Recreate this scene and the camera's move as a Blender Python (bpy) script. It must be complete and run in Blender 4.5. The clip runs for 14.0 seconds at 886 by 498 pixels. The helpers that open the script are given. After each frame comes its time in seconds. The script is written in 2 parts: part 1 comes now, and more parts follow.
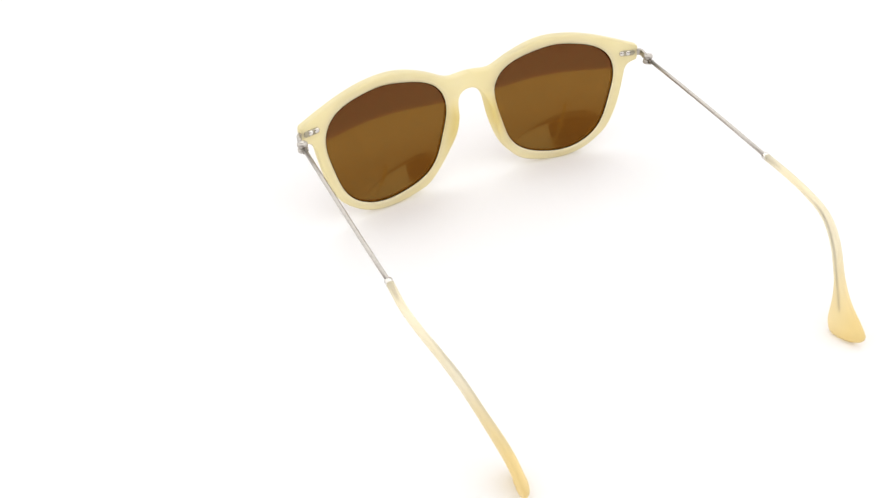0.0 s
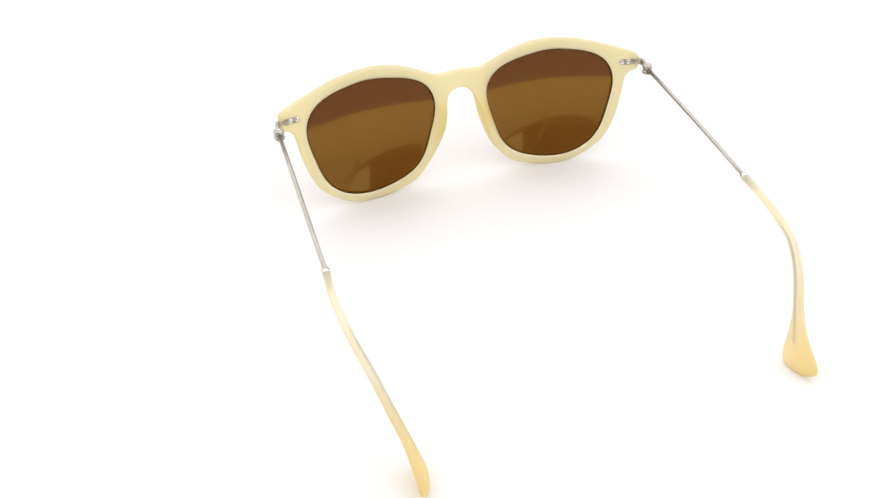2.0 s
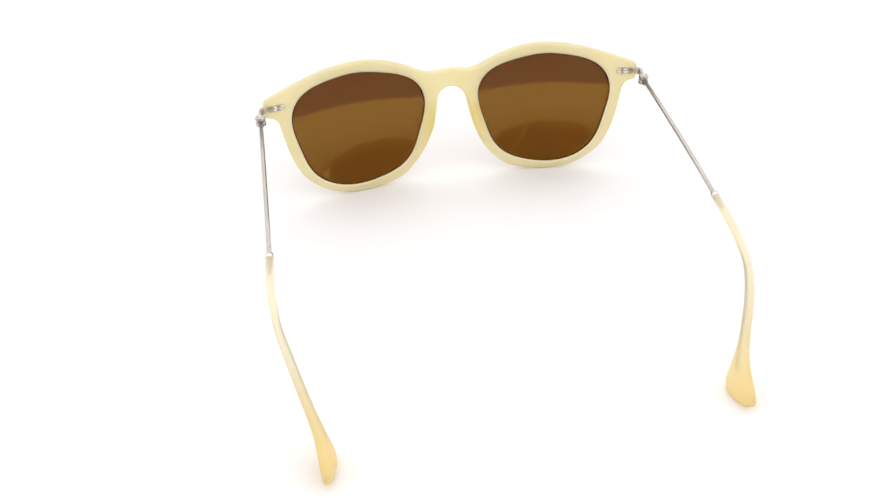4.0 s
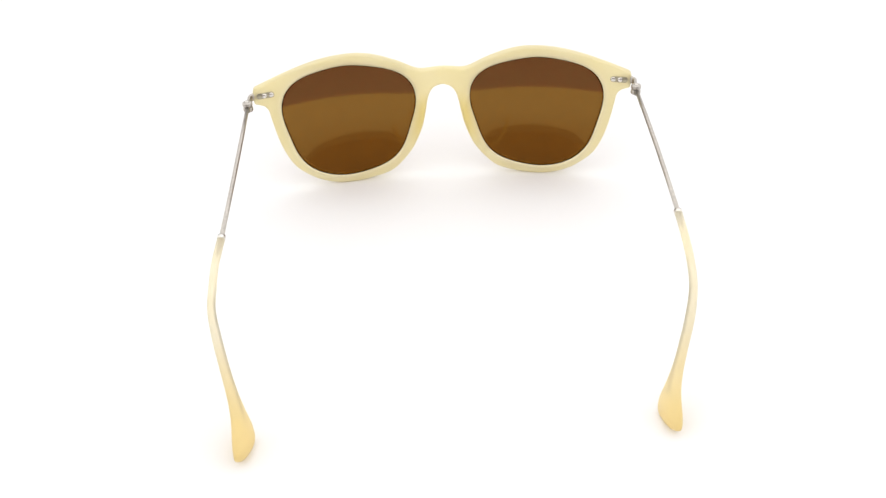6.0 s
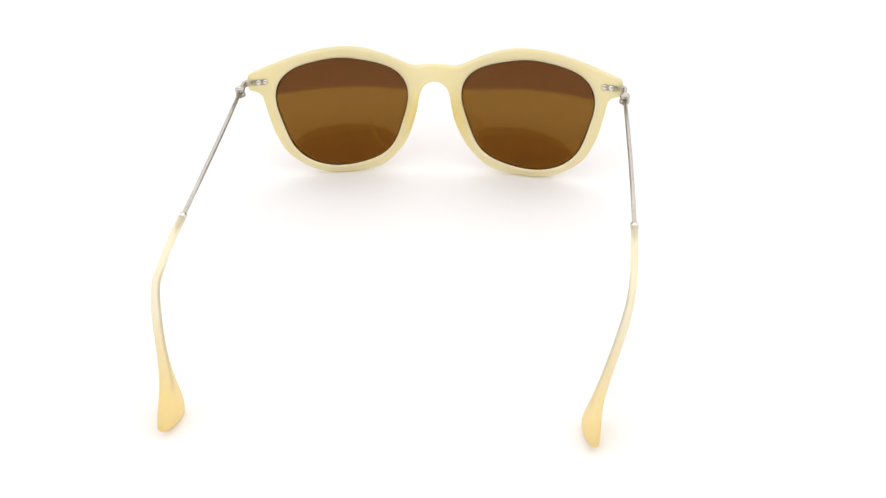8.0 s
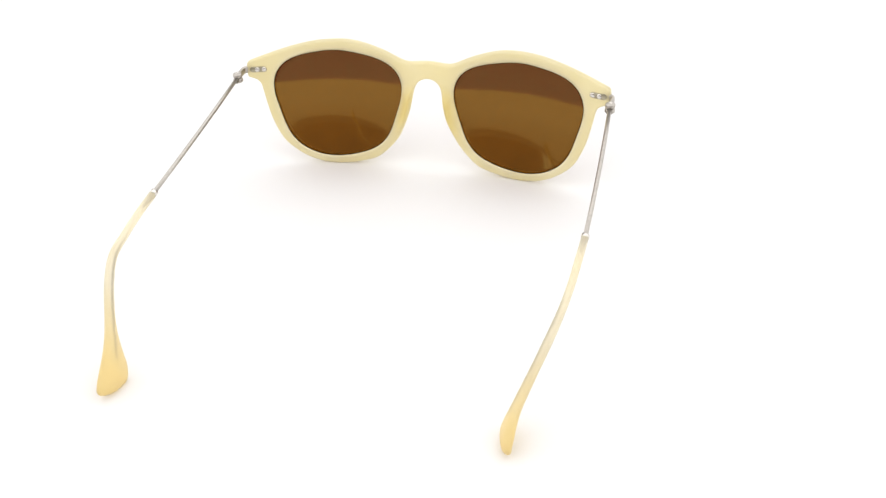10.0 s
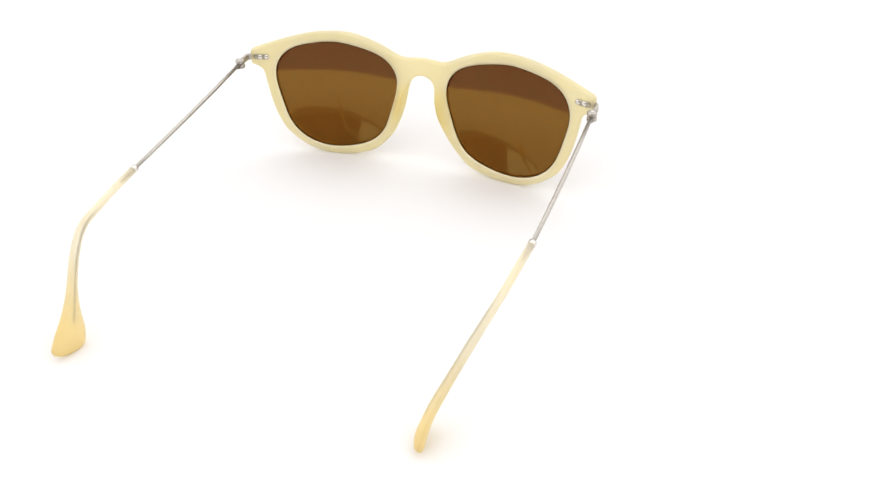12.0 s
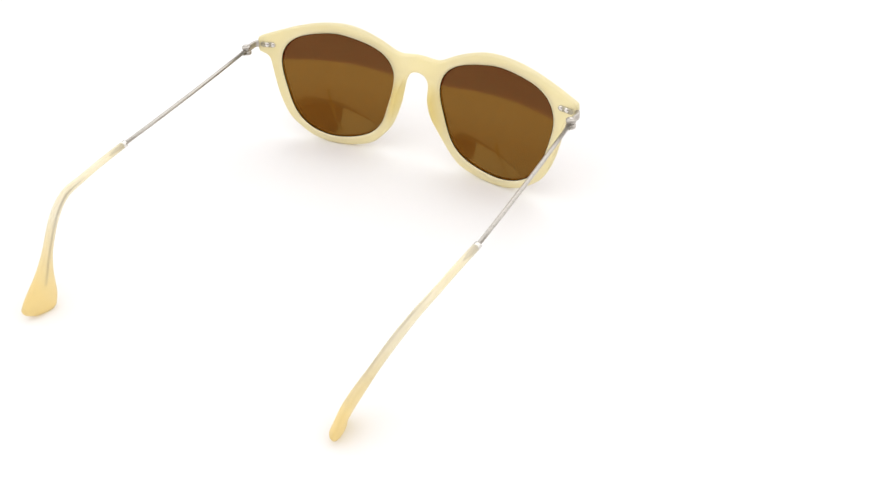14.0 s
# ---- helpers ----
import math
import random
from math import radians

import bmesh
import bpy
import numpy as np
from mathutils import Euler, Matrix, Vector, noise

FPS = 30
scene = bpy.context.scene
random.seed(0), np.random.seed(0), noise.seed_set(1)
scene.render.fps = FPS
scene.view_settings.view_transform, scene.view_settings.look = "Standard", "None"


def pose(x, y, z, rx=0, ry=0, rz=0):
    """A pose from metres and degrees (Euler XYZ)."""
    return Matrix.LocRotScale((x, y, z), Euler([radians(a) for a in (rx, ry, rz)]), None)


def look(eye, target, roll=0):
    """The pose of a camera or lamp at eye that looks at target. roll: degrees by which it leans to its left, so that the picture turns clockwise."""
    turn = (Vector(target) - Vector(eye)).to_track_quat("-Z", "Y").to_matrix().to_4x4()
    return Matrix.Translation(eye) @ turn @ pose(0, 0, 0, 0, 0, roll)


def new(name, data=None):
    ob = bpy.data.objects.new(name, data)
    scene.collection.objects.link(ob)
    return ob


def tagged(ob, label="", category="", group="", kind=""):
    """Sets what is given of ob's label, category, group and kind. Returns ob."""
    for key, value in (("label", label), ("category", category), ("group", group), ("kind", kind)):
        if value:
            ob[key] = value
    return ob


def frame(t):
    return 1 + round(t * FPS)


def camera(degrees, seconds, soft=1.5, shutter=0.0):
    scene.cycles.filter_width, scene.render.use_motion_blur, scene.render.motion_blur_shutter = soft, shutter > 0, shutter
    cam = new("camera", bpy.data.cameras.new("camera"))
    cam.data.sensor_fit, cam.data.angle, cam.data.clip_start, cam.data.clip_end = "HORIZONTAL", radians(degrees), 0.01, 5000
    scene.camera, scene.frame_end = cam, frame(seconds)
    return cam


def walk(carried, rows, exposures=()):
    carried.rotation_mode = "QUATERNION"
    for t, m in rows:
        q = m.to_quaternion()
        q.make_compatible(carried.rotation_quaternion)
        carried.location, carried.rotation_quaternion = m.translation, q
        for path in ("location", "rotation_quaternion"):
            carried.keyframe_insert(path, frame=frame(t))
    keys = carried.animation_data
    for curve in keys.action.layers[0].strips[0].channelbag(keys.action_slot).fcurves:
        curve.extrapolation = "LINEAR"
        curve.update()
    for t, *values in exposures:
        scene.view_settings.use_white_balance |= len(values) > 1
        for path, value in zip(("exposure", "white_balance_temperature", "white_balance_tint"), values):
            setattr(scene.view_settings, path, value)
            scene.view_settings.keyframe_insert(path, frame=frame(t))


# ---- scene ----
# A pair of sunglasses turns slowly on a white studio sheet before a still camera.
cam = camera(53.639, 14.0, soft=1.4)
CAMERA_POSE = pose(0, -0.32737, 0.18502, 53.476, 1.427, 1.720)
walk(cam, [(0.0, CAMERA_POSE), (14.0, CAMERA_POSE)])

# ---- light: a white light tent with one large softbox above and behind ----
world = bpy.data.worlds.new("studio")
scene.world = world
world.use_nodes = True
world.node_tree.nodes["Background"].inputs["Color"].default_value = (1.0, 0.992, 0.99, 1)
world.node_tree.nodes["Background"].inputs["Strength"].default_value = 1.46


def area_lamp(name, size, watts, colour, m):
    data = bpy.data.lights.new(name, "AREA")
    data.shape, data.size, data.energy, data.color = "SQUARE", size, watts, colour
    ob = new(name, data)
    ob.matrix_world = m
    return ob


area_lamp("softbox_top", 1.0, 1.4, (1.0, 0.99, 0.98), look((0.05, 0.60, 0.85), (0, 0.0, 0)))

scene.view_settings.exposure = 0.0

# ---- materials ----


def material(name):
    m = bpy.data.materials.new(name)
    m.use_nodes = True
    n = m.node_tree.nodes
    return m, n, m.node_tree.links, n["Principled BSDF"], n["Material Output"]


def noise_tex(n, l, scale, detail=4.0):
    co = n.new("ShaderNodeTexCoord")
    tex = n.new("ShaderNodeTexNoise")
    tex.inputs["Scale"].default_value, tex.inputs["Detail"].default_value = scale, detail
    l.new(co.outputs["Object"], tex.inputs["Vector"])
    return tex


def ramp(n, l, source, stops):
    r = n.new("ShaderNodeValToRGB")
    while len(r.color_ramp.elements) < len(stops):
        r.color_ramp.elements.new(0.5)
    for e, (at, c) in zip(r.color_ramp.elements, stops):
        e.position, e.color = at, (*c, 1)
    l.new(source, r.inputs["Fac"])
    return r


def bump(n, l, source, target, strength, distance):
    b = n.new("ShaderNodeBump")
    b.inputs["Strength"].default_value, b.inputs["Distance"].default_value = strength, distance
    l.new(source, b.inputs["Height"])
    l.new(b.outputs["Normal"], target.inputs["Normal"])


def sheet_material():
    m, n, l, p, out = material("white_sheet")
    grain = noise_tex(n, l, 900, 3)
    cloud = noise_tex(n, l, 3, 2)
    r = ramp(n, l, cloud.outputs["Fac"], [(0.3, (0.78, 0.770, 0.768)), (0.7, (0.81, 0.801, 0.80))])
    l.new(r.outputs["Color"], p.inputs["Base Color"])
    p.inputs["Roughness"].default_value = 0.6
    bump(n, l, grain.outputs["Fac"], p, 0.05, 0.0002)
    return m


def acetate_material(name, pale, deep, glow_share, clear, inner, end=None, thick=None):
    """Milky translucent acetate with a satin surface. clear: how much is seen straight through. end: the colour of a solid end."""
    m, n, l, p, out = material(name)
    cloud = noise_tex(n, l, 70, 3)
    fine = noise_tex(n, l, 1500, 4)
    colour = ramp(n, l, cloud.outputs["Fac"], [(0.35, deep), (0.65, pale)]).outputs["Color"]
    if thick:  # the tinted stock is deeper in colour where it is thicker; the mesh carries its thickness in metres
        depth = n.new("ShaderNodeAttribute")
        depth.attribute_name = "thickness"
        share = n.new("ShaderNodeMapRange")
        share.inputs["From Min"].default_value, share.inputs["From Max"].default_value = 0.0018, 0.0080
        l.new(depth.outputs["Fac"], share.inputs["Value"])
        tone = n.new("ShaderNodeMix")
        tone.data_type = "RGBA"
        l.new(share.outputs["Result"], tone.inputs[0])
        l.new(colour, tone.inputs[6])
        tone.inputs[7].default_value = (*thick, 1)
        colour = tone.outputs[2]
    if end:
        co = n.new("ShaderNodeTexCoord")
        xyz = n.new("ShaderNodeSeparateXYZ")
        l.new(co.outputs["Object"], xyz.inputs["Vector"])
        along = n.new("ShaderNodeMapRange")
        along.inputs["From Min"].default_value, along.inputs["From Max"].default_value = -0.146, -0.164
        l.new(xyz.outputs["Y"], along.inputs["Value"])
        mix = n.new("ShaderNodeMix")
        mix.data_type = "RGBA"
        l.new(along.outputs["Result"], mix.inputs[0])
        l.new(colour, mix.inputs[6])
        mix.inputs[7].default_value = (*end, 1)
        colour = mix.outputs[2]
        thin = n.new("ShaderNodeMapRange")
        for key, value in (("From Min", -0.138), ("From Max", -0.164), ("To Min", clear), ("To Max", 0.15)):
            thin.inputs[key].default_value = value
        l.new(xyz.outputs["Y"], thin.inputs["Value"])
    l.new(colour, p.inputs["Base Color"])
    p.inputs["IOR"].default_value = 1.45
    p.inputs["Transmission Weight"].default_value = inner
    p.inputs["Coat Weight"].default_value = 0.35
    p.inputs["Coat Roughness"].default_value = 0.3
    glow = n.new("ShaderNodeBsdfTranslucent")
    l.new(colour, glow.inputs["Color"])
    both = n.new("ShaderNodeMixShader")
    both.inputs["Fac"].default_value = glow_share
    l.new(p.outputs["BSDF"], both.inputs[1])
    l.new(glow.outputs["BSDF"], both.inputs[2])
    see = n.new("ShaderNodeBsdfTransparent")
    l.new(colour, see.inputs["Color"])
    last = n.new("ShaderNodeMixShader")
    last.inputs["Fac"].default_value = clear
    if end:
        l.new(thin.outputs["Result"], last.inputs["Fac"])
    l.new(both.outputs["Shader"], last.inputs[1])
    l.new(see.outputs["BSDF"], last.inputs[2])
    l.new(last.outputs["Shader"], out.inputs["Surface"])
    rough = ramp(n, l, fine.outputs["Fac"], [(0.3, (0.34,) * 3), (0.7, (0.48,) * 3)])
    l.new(rough.outputs["Color"], p.inputs["Roughness"])
    bump(n, l, fine.outputs["Fac"], p, 0.06, 0.0001)
    return m


def metal_material(name, colour, roughness):
    m, n, l, p, out = material(name)
    grain = noise_tex(n, l, 1200, 5)
    r = ramp(n, l, grain.outputs["Fac"], [(0.3, tuple(c * 0.8 for c in colour)), (0.7, colour)])
    l.new(r.outputs["Color"], p.inputs["Base Color"])
    rough = ramp(n, l, grain.outputs["Fac"], [(0.3, (roughness * 0.8,) * 3), (0.7, (roughness * 1.25,) * 3)])
    l.new(rough.outputs["Color"], p.inputs["Roughness"])
    p.inputs["Metallic"].default_value = 1.0
    bump(n, l, grain.outputs["Fac"], p, 0.08, 0.00005)
    return m


ZONE_EDGE = 0.0341


def lens_material():
    """Brown tint, darker red-brown above the zone edge and amber-brown below it, with a thin gloss."""
    m, n, l, p, out = material("brown_lens")
    n.remove(p)
    co = n.new("ShaderNodeTexCoord")
    xyz = n.new("ShaderNodeSeparateXYZ")
    l.new(co.outputs["Object"], xyz.inputs["Vector"])
    wob = noise_tex(n, l, 90, 3)
    mix = n.new("ShaderNodeMath")
    mix.operation = "MULTIPLY_ADD"
    mix.inputs[1].default_value = 0.0003
    l.new(wob.outputs["Fac"], mix.inputs[0])
    l.new(xyz.outputs["Z"], mix.inputs[2])
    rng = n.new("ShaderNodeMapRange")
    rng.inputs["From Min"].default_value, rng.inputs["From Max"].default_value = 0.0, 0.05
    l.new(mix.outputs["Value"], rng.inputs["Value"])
    k = ZONE_EDGE / 0.05
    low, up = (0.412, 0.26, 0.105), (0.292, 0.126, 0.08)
    # the deeper lowest stop paints in a dark reflection low in the lens
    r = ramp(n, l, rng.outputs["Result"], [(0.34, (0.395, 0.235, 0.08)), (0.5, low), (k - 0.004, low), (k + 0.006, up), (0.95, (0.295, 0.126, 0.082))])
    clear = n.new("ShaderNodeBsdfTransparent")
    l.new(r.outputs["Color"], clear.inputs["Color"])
    gloss = n.new("ShaderNodeBsdfGlossy")
    gloss.inputs["Color"].default_value = (1.0, 0.80, 0.25, 1)
    gloss.inputs["Roughness"].default_value = 0.07
    both = n.new("ShaderNodeMixShader")
    both.inputs["Fac"].default_value = 0.055
    l.new(clear.outputs["BSDF"], both.inputs[1])
    l.new(gloss.outputs["BSDF"], both.inputs[2])
    l.new(both.outputs["Shader"], out.inputs["Surface"])
    return m


def edge_material():
    m, n, l, p, out = material("lens_edge")
    grain = noise_tex(n, l, 800, 3)
    r = ramp(n, l, grain.outputs["Fac"], [(0.3, (0.028, 0.012, 0.004)), (0.7, (0.04, 0.018, 0.007))])
    l.new(r.outputs["Color"], p.inputs["Base Color"])
    p.inputs["Roughness"].default_value = 0.6
    p.inputs["Specular IOR Level"].default_value = 0.0
    return m


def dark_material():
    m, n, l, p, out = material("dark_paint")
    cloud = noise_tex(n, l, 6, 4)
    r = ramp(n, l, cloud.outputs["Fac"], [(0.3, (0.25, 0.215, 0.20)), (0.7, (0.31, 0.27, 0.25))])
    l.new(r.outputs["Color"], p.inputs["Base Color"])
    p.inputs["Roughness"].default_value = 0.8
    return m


SHEET = sheet_material()
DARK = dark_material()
ACETATE = acetate_material("cream_acetate", (0.955, 0.912, 0.735), (0.944, 0.892, 0.675), 0.5, 0.14, 0.1, thick=(0.90, 0.79, 0.38))
TIP_ACETATE = acetate_material("clear_tip_acetate", (0.948, 0.905, 0.775), (0.93, 0.875, 0.71), 0.42, 0.46, 0.08, (0.915, 0.78, 0.43))
HINGE_METAL = metal_material("hinge_steel", (0.31, 0.29, 0.25), 0.3)
METAL = metal_material("satin_steel", (0.54, 0.505, 0.46), 0.33)
PLATE_METAL = metal_material("plate_steel", (0.48, 0.44, 0.33), 0.36)
BRIGHT = metal_material("polished_screw", (0.78, 0.75, 0.70), 0.2)
LENS = lens_material()
EDGE = edge_material()

# ---- building helpers ----
AXIS = Vector((0.01553, 0.03783, 0))  # the turning axis, seen from the middle between the hinges


def part(name, bm, mat, parent, label="", smooth=True):
    me = bpy.data.meshes.new(name)
    bmesh.ops.recalc_face_normals(bm, faces=bm.faces)
    for fc in bm.faces:
        fc.smooth = smooth
    bm.to_mesh(me)
    bm.free()
    me.materials.append(mat)
    ob = new(name, me)
    ob.parent = parent
    if label:
        tagged(ob, label)
    return ob


def local(p):
    return Vector(p) - AXIS


def catmull(points, per):
    pts = [Vector(p) for p in points]
    pts = [2 * pts[0] - pts[1]] + pts + [2 * pts[-1] - pts[-2]]
    out = []
    for i in range(1, len(pts) - 2):
        a, b, c, e = pts[i - 1:i + 3]
        for j in range(per):
            s = j / per
            out.append(0.5 * (2 * b + (c - a) * s + (2 * a - 5 * b + 4 * c - e) * s * s + (3 * b - a - 3 * c + e) * s ** 3))
    out.append(pts[-2])
    return out


def loft(bm, rings, closed_ends=True):
    loops = [[bm.verts.new(v) for v in ring] for ring in rings]
    count = len(loops[0])
    for a, b in zip(loops, loops[1:]):
        for i in range(count):
            j = (i + 1) % count
            bm.faces.new((a[i], a[j], b[j], b[i]))
    if closed_ends:
        bm.faces.new(loops[0])
        bm.faces.new(loops[-1][::-1])
    return loops


def tube(bm, path, radius, sides=12, radii=None):
    """A round tube along a path, ends slightly rounded."""
    rings = []
    for i, q in enumerate(path):
        a, b = path[max(i - 1, 0)], path[min(i + 1, len(path) - 1)]
        way = (Vector(b) - Vector(a)).normalized()
        side = way.cross(Vector((0, 0, 1))).normalized()
        up = side.cross(way)
        rr = radii[i] if radii else radius
        rings.append([Vector(q) + rr * (math.cos(w) * side + math.sin(w) * up) for w in (2 * math.pi * k / sides for k in range(sides))])
    loft(bm, rings)


def rounded_box(bm, size, bevel, m):
    got = bmesh.ops.create_cube(bm, size=1.0, matrix=m @ Matrix.Diagonal((*size, 1)))
    edges = {e for v in got["verts"] for e in v.link_edges}
    bmesh.ops.bevel(bm, geom=list(edges), offset=bevel, segments=2, affect="EDGES", profile=0.5)


# ---- the sheet: floor and curved sweep in one ----


FLOOR = 0.0002


def build_sheet():
    bm = bmesh.new()
    profile = [(-0.24, 0.0), (-0.2, 0.0), (-0.15, 0.0), (0.15, 0.0), (0.5, 0.0)]
    for k in range(1, 17):
        w = math.radians(90 * k / 16)
        profile.append((0.5 + 0.35 * math.sin(w), 0.35 - 0.35 * math.cos(w)))
    profile.append((0.85, 1.0))
    rows = [[bm.verts.new((x, y, z + FLOOR)) for x in (-0.9, -0.5, -0.2, 0.2, 0.5, 0.9)] for y, z in profile]
    for a, b in zip(rows, rows[1:]):
        for i in range(5):
            bm.faces.new((a[i], a[i + 1], b[i + 1], b[i]))
    ob = part("ground", bm, SHEET, None)
    solid = ob.modifiers.new("thickness", "SOLIDIFY")
    solid.thickness, solid.offset = 0.002, 1
    return tagged(ob, "seamless white studio sheet curving up behind", "backdrop", kind="structure")


ground = build_sheet()


def build_table():
    """An unseen dark table top under the sheet, added as a reflection for the lenses."""
    bm = bmesh.new()
    rounded_box(bm, (2.4, 2.15, 0.03), 0.004, Matrix.Translation((0, -0.175, FLOOR - 0.0175)))
    return tagged(part("reflected_table", bm, DARK, None, smooth=False), "unseen dark grey table top under the white sheet, added for lens reflections", "table", kind="structure")


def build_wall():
    # unseen wall, added to put a dark reflection low in the lenses
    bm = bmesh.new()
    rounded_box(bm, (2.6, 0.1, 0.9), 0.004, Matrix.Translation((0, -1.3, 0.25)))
    return tagged(part("reflected_wall", bm, DARK, None, smooth=False), "unseen dark wall facing the open sheet, added for lens reflections", "wall", kind="structure")


build_table()
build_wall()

# ---- the sunglasses ----
LENS_AT = (0.03584, 0.02613)
SHIFT = 0.00073


def lens_radius(w):
    r = 0.02365 + 0.00153 * math.cos(2 * w) - 0.00004 * math.sin(2 * w) - 0.00037 * math.cos(3 * w) + 0.00127 * math.sin(3 * w)
    r += -0.00064 * math.cos(4 * w) - 0.00007 * math.sin(4 * w) + 0.00006 * math.cos(5 * w) + 0.00051 * math.sin(5 * w)
    r += 0.00063 * math.exp(-(((math.degrees(w) % 360) - 118) / 25) ** 2)
    return r - 0.00033 * math.cos(6 * w) - 0.00007 * math.sin(6 * w)


def front_depth(x, z):
    """Depth of the lens surface: face curve, forward tilt and the lens's own bulge."""
    x = abs(x)
    return 0.01505 + 0.11145 * (z - 0.024) - 1.78923 * x * x - 0.78316 * ((x - LENS_AT[0]) ** 2 + (z - LENS_AT[1]) ** 2) * min(1.0, (x / 0.02) ** 2)


def lens_depth(k, w):
    """Depth of the domed lens at the share k of its radius in the direction w: it meets the rim at its edge."""
    r = lens_radius(w)
    x, z = LENS_AT[0] + k * r * math.cos(w), LENS_AT[1] + k * r * math.sin(w)
    mean = 0.02365
    rim = mean + (r - mean) * smooth_step(0.75, 1.0, k)
    return front_depth(x, z) + 6.0 * (rim * rim - (k * r) ** 2)


def front_point(x, y, z):
    """From the mirrored front to the sunglasses' own space."""
    return local((x + SHIFT, y + 0.00463 * x, z))


OUTER = [(0, 43.8), (3.73, 43.54), (7.57, 43.21), (10.6, 43.94), (14.34, 45.82), (18.88, 47.89), (25.45, 50.04), (32.62, 51.19), (42.73, 50.65), (51.63, 48.82),
         (59.64, 46.45), (67.88, 43.69), (69.92, 42.54), (69.92, 37.71), (68.9, 36.85), (66.55, 35.8), (65.3, 34.0), (64.83, 31.46), (63.42, 23.79), (61.51, 17.12),
         (58.19, 10.23), (53.25, 5.65), (48.4, 2.65), (43.2, 0.98), (37.44, 0.35), (31.4, 0.75), (25.4, 1.95), (20.74, 3.58), (16.99, 6.49), (12.43, 11.64), (9.6, 17.65),
         (7.47, 24.15), (6.16, 30.53), (5.15, 33.78), (3.53, 35.91), (1.72, 36.93), (0, 37.13)]


def smooth_step(a, b, v):
    s = min(max((v - a) / (b - a), 0), 1)
    return s * s * (3 - 2 * s)


def build_front(parent):
    """The one-piece acetate front: two rims, bridge, moulded nose pads and end pieces."""
    outline = [Vector((x / 1000, z / 1000)) for x, z in OUTER]
    curve = catmull([(v.x, v.y, 0) for v in outline], 14)
    curve = [Vector((max(v.x, 0), v.y)) for v in curve]
    for _ in range(24):
        ends = [Vector((0, (curve[i].y + curve[j].y) / 2)) for i, j in ((0, 1), (-1, -2))]
        curve = [ends[0]] + [(p + 2 * q + r) / 4 for p, q, r in zip(curve, curve[1:], curve[2:])] + [ends[1]]
    seam = [Vector((0, curve[-1].y + (curve[0].y - curve[-1].y) * s)) for s in (0.06, 0.14, 0.25, 0.4, 0.6, 0.75, 0.86, 0.94)]
    ring = curve + seam
    centre = Vector(LENS_AT)
    border = np.array([(v.x, v.y) for v in curve])
    a, b = border[:-1], border[1:] - border[:-1]
    steps = (0.0, 0.03, 0.07, 0.12, 0.16, 0.20, 0.28, 0.42, 0.56, 0.70, 0.80, 0.87, 0.92, 0.955, 0.98, 0.993, 1.0)

    def edge_gap(v):
        o = np.array((v.x, v.y)) - a
        s = np.clip((o * b).sum(1) / (b * b).sum(1), 0, 1)
        return float(np.sqrt(((o - s[:, None] * b) ** 2).sum(1).min()))

    # the rays of the rim fan out from the lens; across the bridge they share its arc evenly
    angles = [math.atan2(v.y - centre.y, v.x - centre.x) % (2 * math.pi) for v in ring]
    first = min(range(len(curve)), key=lambda i: (curve[i] - Vector((0.0062, 0.0295))).length)
    last = min(range(len(curve)), key=lambda i: (curve[i] - Vector((0.0120, 0.0446))).length)
    span = list(range(first, len(ring))) + list(range(0, last + 1))
    lengths = [0.0]
    for i, j in zip(span, span[1:]):
        lengths.append(lengths[-1] + (ring[j] - ring[i]).length)
    from_angle, to_angle = angles[first], angles[last]
    for i, g in zip(span, lengths):
        angles[i] = from_angle + (to_angle - from_angle) * (1 - (1 - g / lengths[-1]) ** 2)
    bm = bmesh.new()
    layer = bm.verts.layers.float.new("thickness")
    for side in (1, -1):
        loops = []
        for v, angle in zip(ring, angles):
            inner = centre + Vector((math.cos(angle), math.sin(angle))) * lens_radius(angle)
            back, front, depths = [], [], []
            for s in steps:
                at = inner + (v - inner) * s
                gap = edge_gap(at)
                in_gap = (at - inner).length
                soft = (1 - (1 - min(gap / 0.0010, 1)) ** 3) ** (1 / 3)
                round_front = (1 - (1 - min(gap / 0.0019, 1)) ** 2.4) ** (1 / 2.4)
                lip = min(in_gap / 0.0006, 1)
                base = front_depth(at.x, at.y)
                rear = 0.0005 + 0.0006 * lip
                fore = 0.0010 + 0.0015 * smooth_step(0, 0.0022, in_gap)
                pad = smooth_step(0.0362, 0.0285, at.y) * smooth_step(0.010, 0.026, at.y) * smooth_step(0.030, 0.016, at.x)
                rear += 0.0040 * pad * (0.25 + 0.75 * smooth_step(0, 0.7, s))
                mid = 0.0009 if in_gap > 0.001 else 0.0
                depths.append((rear + fore) * (0.85 + 0.15 * soft))
                back.append(front_point(side * at.x, base + mid - (mid + rear) * soft, at.y))
                front.append(front_point(side * at.x, base + mid + (fore - mid) * round_front, at.y))
            loops.append(list(zip(back + front[::-1], depths + depths[::-1])))
        verts = []
        for lp in loops:
            verts.append([])
            for q, depth in lp:
                verts[-1].append(bm.verts.new(q))
                verts[-1][-1][layer] = depth
        count = len(verts[0])
        for i in range(len(verts)):
            p, q = verts[i], verts[(i + 1) % len(verts)]
            for k in range(count):
                j = (k + 1) % count
                bm.faces.new((p[k], p[j], q[j], q[k]) if side > 0 else (p[k], q[k], q[j], p[j]))
    bmesh.ops.remove_doubles(bm, verts=bm.verts, dist=0.00004)
    middle = local((SHIFT, 0, 0)).x
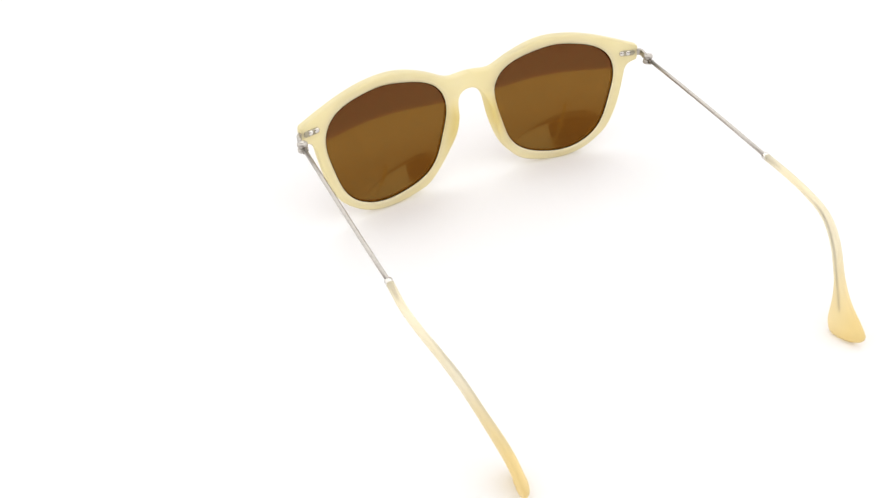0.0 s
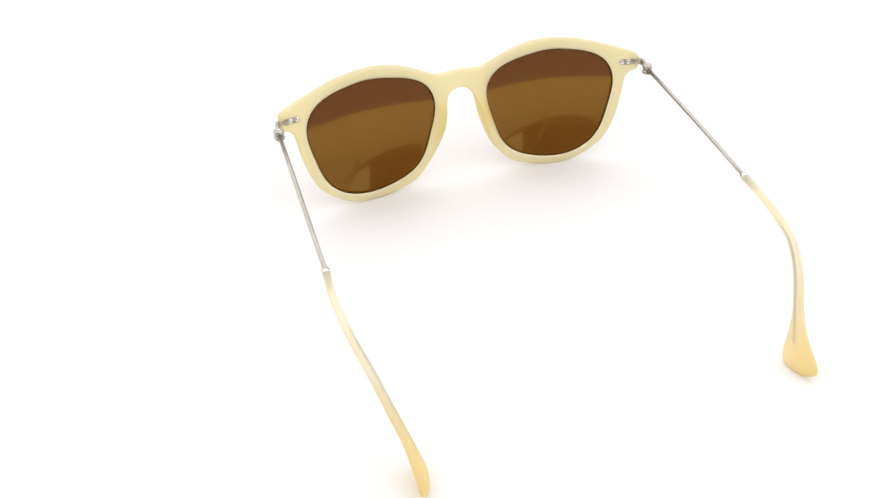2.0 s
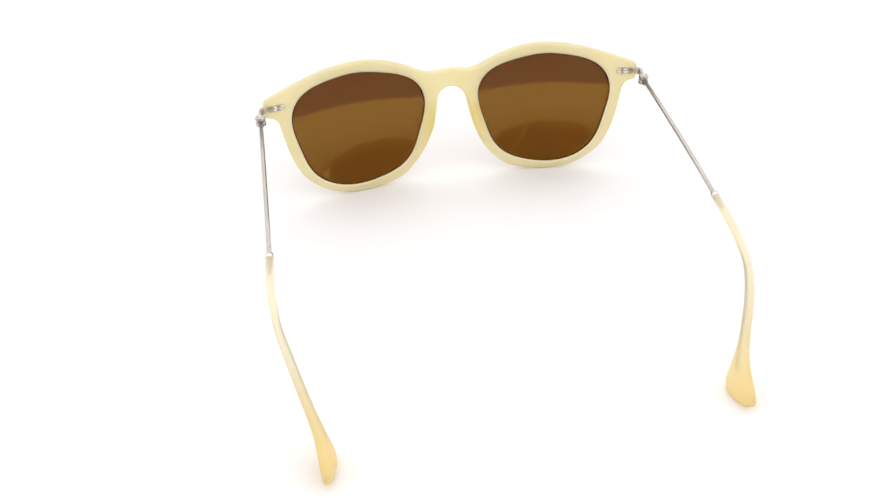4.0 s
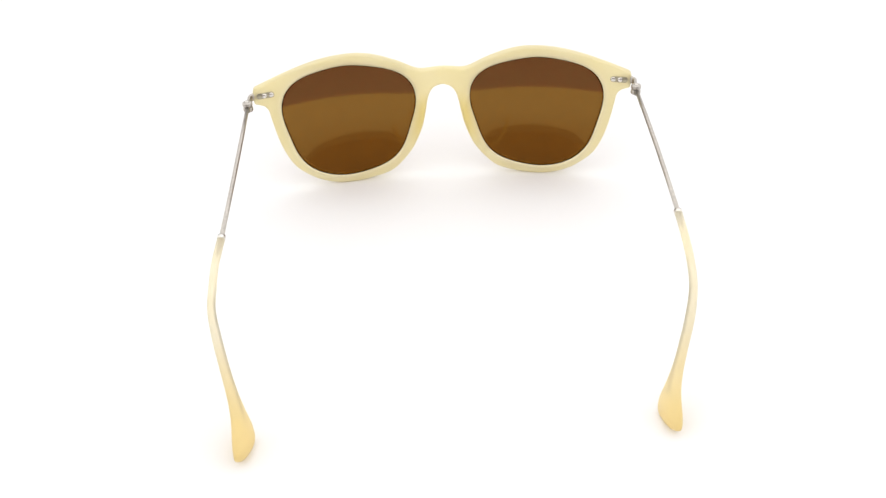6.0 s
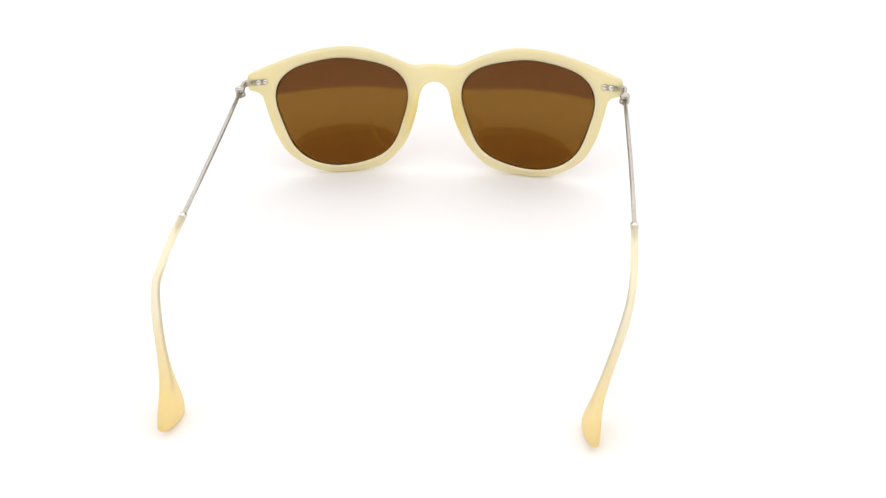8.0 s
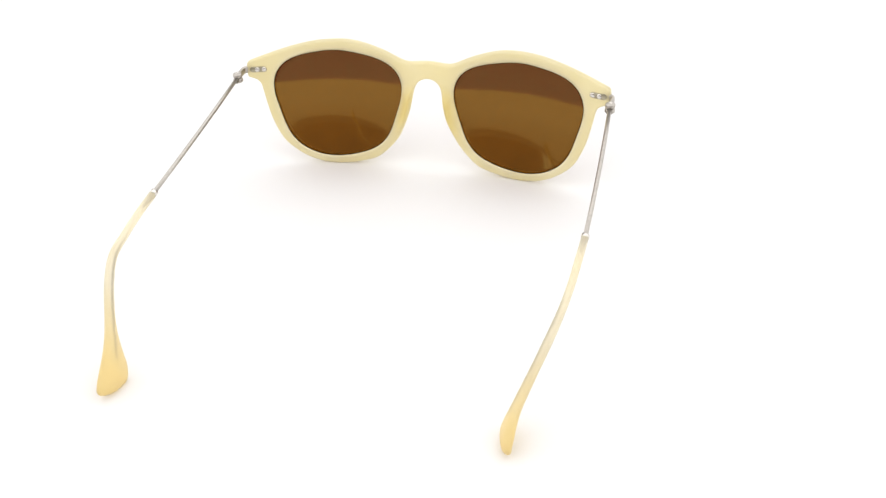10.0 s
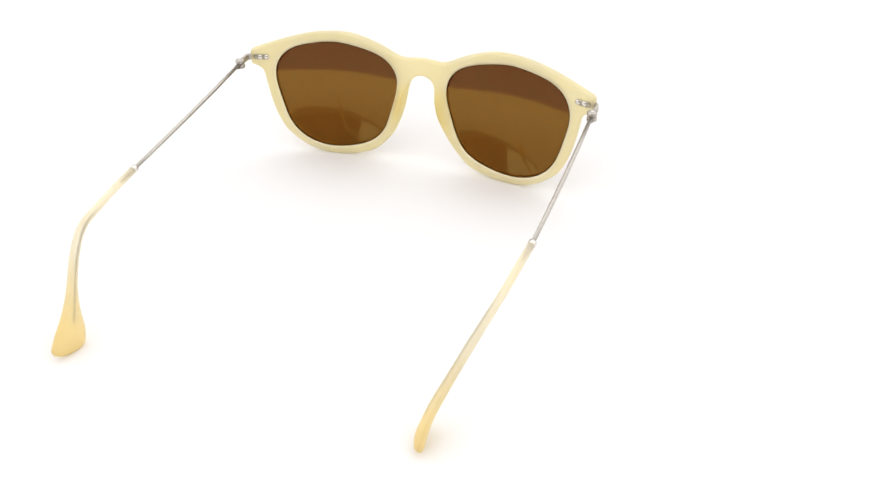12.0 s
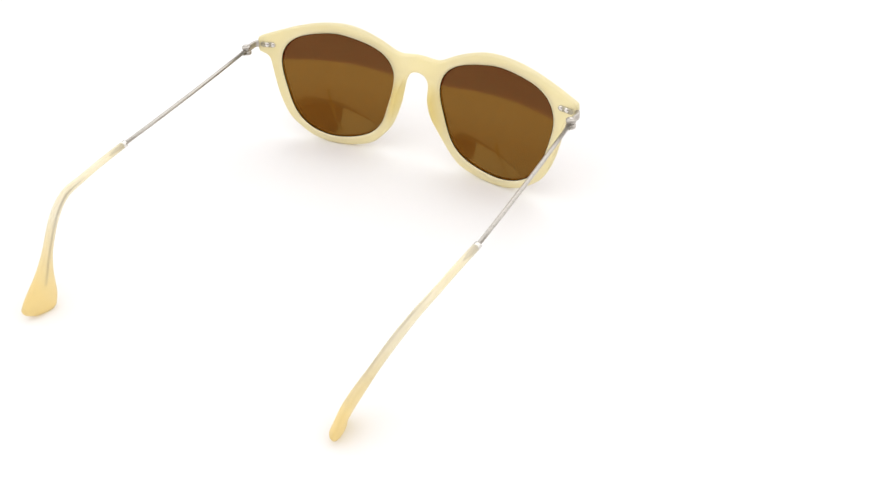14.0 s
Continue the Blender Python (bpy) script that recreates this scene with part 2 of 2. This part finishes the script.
    inside = [fc for fc in bm.faces if all(abs(v.co.x - middle) < 1e-5 for v in fc.verts)]
    bmesh.ops.delete(bm, geom=inside, context="FACES")
    return part("frame_front", bm, ACETATE, parent, "milky cream acetate front with moulded nose pads")


def build_lens(parent, side):
    bm = bmesh.new()
    count, radii = 96, (0.0, 0.1, 0.2, 0.3, 0.4, 0.5, 0.6, 0.7, 0.8, 0.9, 0.96, 1.0)
    sheets = []
    for off in (0.0, 0.0018):
        rows = []
        for k in radii[1:]:
            row = []
            for i in range(count):
                w = 2 * math.pi * i / count
                r = (lens_radius(w) + 0.00012) * k
                x, z = LENS_AT[0] + r * math.cos(w), LENS_AT[1] + r * math.sin(w)
                row.append(bm.verts.new(front_point(side * x, lens_depth(k, w) + off, z)))
            rows.append(row)
        tip = bm.verts.new(front_point(side * LENS_AT[0], lens_depth(0, 0) + off, LENS_AT[1]))
        for i in range(count):
            j = (i + 1) % count
            bm.faces.new((tip, rows[0][i], rows[0][j]))
            for p, q in zip(rows, rows[1:]):
                bm.faces.new((p[i], p[j], q[j], q[i]))
        sheets.append(rows[-1])
    for i in range(count):
        j = (i + 1) % count
        bm.faces.new((sheets[0][i], sheets[0][j], sheets[1][j], sheets[1][i]))
    lens = part("lens", bm, LENS, parent, "glossy brown tinted lens, darker above")
    # dark ring along the lens edge; its colour also holds the rim groove's shade
    bm = bmesh.new()
    rings = []
    for i in range(count):
        w = 2 * math.pi * i / count
        ring = []
        for k in range(6):
            g = 2 * math.pi * k / 6
            r = lens_radius(w) - 0.00010 + 0.00020 * math.cos(g)
            x, z = LENS_AT[0] + r * math.cos(w), LENS_AT[1] + r * math.sin(w)
            ring.append(front_point(side * x, front_depth(x, z) - 0.00030 + 0.00025 * math.sin(g), z))
        rings.append(ring)
    loft(bm, rings + [rings[0]], False)
    bmesh.ops.remove_doubles(bm, verts=bm.verts, dist=0.00001)
    part("bevel", bm, EDGE, lens, "dark bevelled lens edge, groove shade in its colour")


def band(bm, path, height, thick):
    """A flat metal band with softened edges, bent along a level path."""
    rings = []
    for i, q in enumerate(path):
        way = (path[min(i + 1, len(path) - 1)] - path[max(i - 1, 0)]).normalized()
        side = way.cross(Vector((0, 0, 1))).normalized()
        up = side.cross(way)
        ring = []
        for k in range(16):
            g = 2 * math.pi * k / 16
            cg, sg = math.cos(g), math.sin(g)
            ring.append(q + side * (thick / 2 * math.copysign(abs(cg) ** 0.45, cg)) + up * (height / 2 * math.copysign(abs(sg) ** 0.45, sg)))
        rings.append(ring)
    loft(bm, rings)


def turned(bm, at, axis, profile, sides=20):
    """A turned piece: rings of (radius, height) round an axis through at."""
    axis = axis.normalized()
    side = axis.orthogonal().normalized()
    up = axis.cross(side)
    loft(bm, [[at + axis * h + r * (math.cos(w) * side + math.sin(w) * up) for w in (2 * math.pi * k / sides for k in range(sides))] for r, h in profile])


def build_hinge(parent, side, knuckle):
    """Screwed plate let into the end piece, strap round its corner, and the barrel."""
    k = Vector(knuckle)
    z = 0.0402

    def plate_at(x, lift):
        return front_point(side * x, front_depth(x, z) - 0.0009 - lift, z)

    # the strap leaves the end of the acetate and bends back to the barrel
    a = front_point(side * 0.0674, front_depth(0.0674, z) + 0.0001, z)
    b = front_point(side * 0.0694, front_depth(0.0694, z) - 0.0002, z)
    corner = front_point(side * 0.0708, front_depth(0.0708, z) - 0.0014, z)
    end = local(k) + Vector((0, 0.0008, 0.0003))
    bm = bmesh.new()
    band(bm, catmull([a, b, corner, corner.lerp(end, 0.5), end], 6), 0.0026, 0.0012)
    hinge = part("hinge", bm, METAL, parent, "dull steel hinge strap round the end piece")
    # round-ended plate let into the rear of the end piece
    a, b = plate_at(0.0624, 0.0001), plate_at(0.0686, 0.0001)
    run = (b - a).normalized()
    out = Vector((run.y, -run.x, 0))
    out = out if out.y < 0 else -out
    bm = bmesh.new()
    rim = []
    for e, from_w in ((a, 90), (b, -90)):
        for t in range(9):
            w = radians(from_w + 22.5 * t)
            rim.append((e + run * (math.cos(w) * 0.0011 + (0.0011 if from_w > 0 else -0.0011)), math.sin(w) * 0.00112))
    middle = (a + b) / 2
    loft(bm, [[q + (middle - q) * shrink + out * lift + Vector((0, 0, h * (1 - shrink))) for q, h in rim] for lift, shrink in ((-0.0004, 0.0), (0.0002, 0.0), (0.0003, 0.05))])
    part("plate", bm, PLATE_METAL, hinge, "small round-ended steel plate with two screws")
    for x in (0.0634, 0.0659):
        bm = bmesh.new()
        turned(bm, plate_at(x, 0.0001), out, ((0.00102, 0.0), (0.00102, 0.00035), (0.0009, 0.00058), (0.00058, 0.00072), (0.0002, 0.00076)))
        part("screw", bm, BRIGHT, hinge, "small polished domed screw head")
    at = local(k)
    up = Vector((0, 0, 1))
    for low, r in ((0.00012, 0.0018), (-0.00182, 0.0018)):
        bm = bmesh.new()
        turned(bm, at + Vector((0, 0, low)), up, ((r - 0.0003, 0.0), (r, 0.0003), (r, 0.00125), (r - 0.00035, 0.0016), (r - 0.0009, 0.0017)))
        part("knuckle", bm, METAL, hinge, "rounded steel hinge knuckle")
    bm = bmesh.new()
    turned(bm, at + Vector((0, 0, -0.0006)), up, ((0.0013, 0.0), (0.0013, 0.0012)))
    rounded_box(bm, (0.0019, 0.0034, 0.0016), 0.0004, Matrix.Translation(at + Vector((0, -0.0013, -0.0006))))
    part("barrel", bm, HINGE_METAL, hinge, "dark steel barrel between the knuckles")
    bm = bmesh.new()
    turned(bm, at + Vector((0, 0, 0.0018)), up, ((0.0008, 0.0), (0.0008, 0.0002), (0.0005, 0.0003)))
    part("pivot_screw", bm, BRIGHT, hinge)


def build_temple(parent, side, knuckle, path):
    """Thin steel rod, collar and a translucent tip that flattens into a paddle."""
    k = Vector(knuckle)
    joint = Vector(path[0])
    way = (joint - k).normalized()
    bow = Vector((0.0004, 0, 0)) if side > 0 else Vector((0, 0, -0.0004))
    bm = bmesh.new()
    tube(bm, [local(k + way * 0.001), local(k.lerp(joint, 0.25) + bow * 0.75), local(k.lerp(joint, 0.5) + bow), local(k.lerp(joint, 0.75) + bow * 0.75), local(joint)], 0.00072, 12)
    rod = part("temple_rod", bm, METAL, parent, "thin straight satin steel rod")
    bm = bmesh.new()
    c = local(joint)
    tube(bm, [c - way * 0.0012, c - way * 0.0008, c + way * 0.0006, c + way * 0.0009], 0.0012, 16, [0.0009, 0.00125, 0.00125, 0.00105])
    part("collar", bm, BRIGHT, rod, "polished steel collar")
    # tip
    line = catmull(path, 6)
    total = len(line) - 1
    inward = Vector((-side, 0, 0))
    rings = []
    for i, q in enumerate(line):
        s = i / total
        p, n = line[max(i - 1, 0)], line[min(i + 1, total)]
        t = (n - p).normalized()
        wide = t.cross(inward).normalized()
        if wide.y < 0:
            wide = -wide
        thin = t.cross(wide).normalized()
        if s > 0.72:  # the end turns level with the floor, its rear corner a little raised
            wide = wide.lerp(Vector((-0.22 * side, 0.95, -0.22)), smooth_step(0.72, 1.0, s)).normalized()
        hw = 0.00115 + 0.0004 * smooth_step(0.2, 0.5, s) + 0.0041 * smooth_step(0.70, 1.0, s)
        ht = 0.00112 + 0.0002 * smooth_step(0.4, 0.6, s) + 0.00035 * smooth_step(0.65, 0.95, s)
        rings.append((q, wide, thin, hw, ht))
    q, wide, thin, hw, ht = rings[-1]
    for drop, shrink in ((0.0007, 0.98), (0.0014, 0.92), (0.0020, 0.80), (0.0025, 0.62), (0.0028, 0.40), (0.0030, 0.18)):
        down = Vector((0, -0.2, -1)) * drop - wide * (hw * (1 - shrink) * 0.2)
        rings.append((q + down, wide, thin, hw * shrink, ht * min(1, shrink + 0.12)))
    bm = bmesh.new()
    loops = []
    for q, wide, thin, hw, ht in rings:
        loop = []
        for j in range(20):
            g = 2 * math.pi * j / 20
            cg, sg = math.cos(g), math.sin(g)
            e = 0.8
            loop.append(local(q + wide * hw * math.copysign(abs(cg) ** e, cg) + thin * ht * math.copysign(abs(sg) ** e, sg)))
        loops.append(loop)
    loft(bm, loops)
    tip = part("temple_tip", bm, TIP_ACETATE, parent, "translucent cream acetate tip, flattened at its end")
    # the rod's tapered end in its socket, and the fine steel core further along the inner face
    bm = bmesh.new()
    tube(bm, [local(line[0].lerp(line[4], k / 6)) for k in range(7)], 0.0007, 10, [0.00075, 0.00075, 0.0007, 0.00062, 0.0005, 0.00036, 0.0002])
    part("rod_end", bm, METAL, tip, "tapered rod end seen through the tip")
    bm = bmesh.new()
    core = []
    for i in range(int(total * 0.27), int(total * 0.91)):
        q, wide, thin, hw, ht = rings[i]
        inner = thin if thin.dot(inward) > 0 else -thin
        core.append(local(q + inner * (ht * 0.72) - wide * hw * 0.05))
    grow = [0.00031 * smooth_step(-2, 10, k) for k in range(len(core))]
    tube(bm, core, 0.00027, 8, grow)
    part("core_wire", bm, HINGE_METAL, tip, "fine steel core showing through the tip")


def build_sunglasses():
    root = new("sunglasses")
    root.empty_display_size = 0.02
    tagged(root, "cream acetate sunglasses with brown lenses standing open on white sheet", "sunglasses")
    build_front(root)
    knuckles = {-1: (-0.0704, 0.0, 0.0396), 1: (0.0710, 0.0005, 0.0396)}
    paths = {-1: [(-70.2, -70.9, 31.8), (-70.6, -81.4, 30.2), (-70.0, -91.0, 29.1), (-69.0, -100.0, 28.1), (-67.0, -107.6, 24.3), (-64.4, -115.0, 17.5), (-61.5, -122.3, 9.4), (-60.1, -127.7, 3.2)],
             1: [(69.7, -67.9, 31.4), (68.9, -78.9, 30.6), (68.0, -89.0, 29.3), (66.5, -98.6, 27.2), (64.1, -106.4, 22.7), (60.8, -113.5, 15.7), (57.6, -120.0, 8.4), (56.2, -124.9, 3.2)]}
    for side in (-1, 1):
        build_lens(root, side)
        build_hinge(root, side, knuckles[side])
        build_temple(root, side, knuckles[side], [tuple(v / 1000 for v in q) for q in paths[side]])
    return root


sunglasses = build_sunglasses()


def motions():
    """The glasses turn evenly, four degrees a second."""
    walk(sunglasses, [(float(t), pose(0, 0, 0, 0, 0, 28.02 - 3.944 * t)) for t in range(15)])


motions()
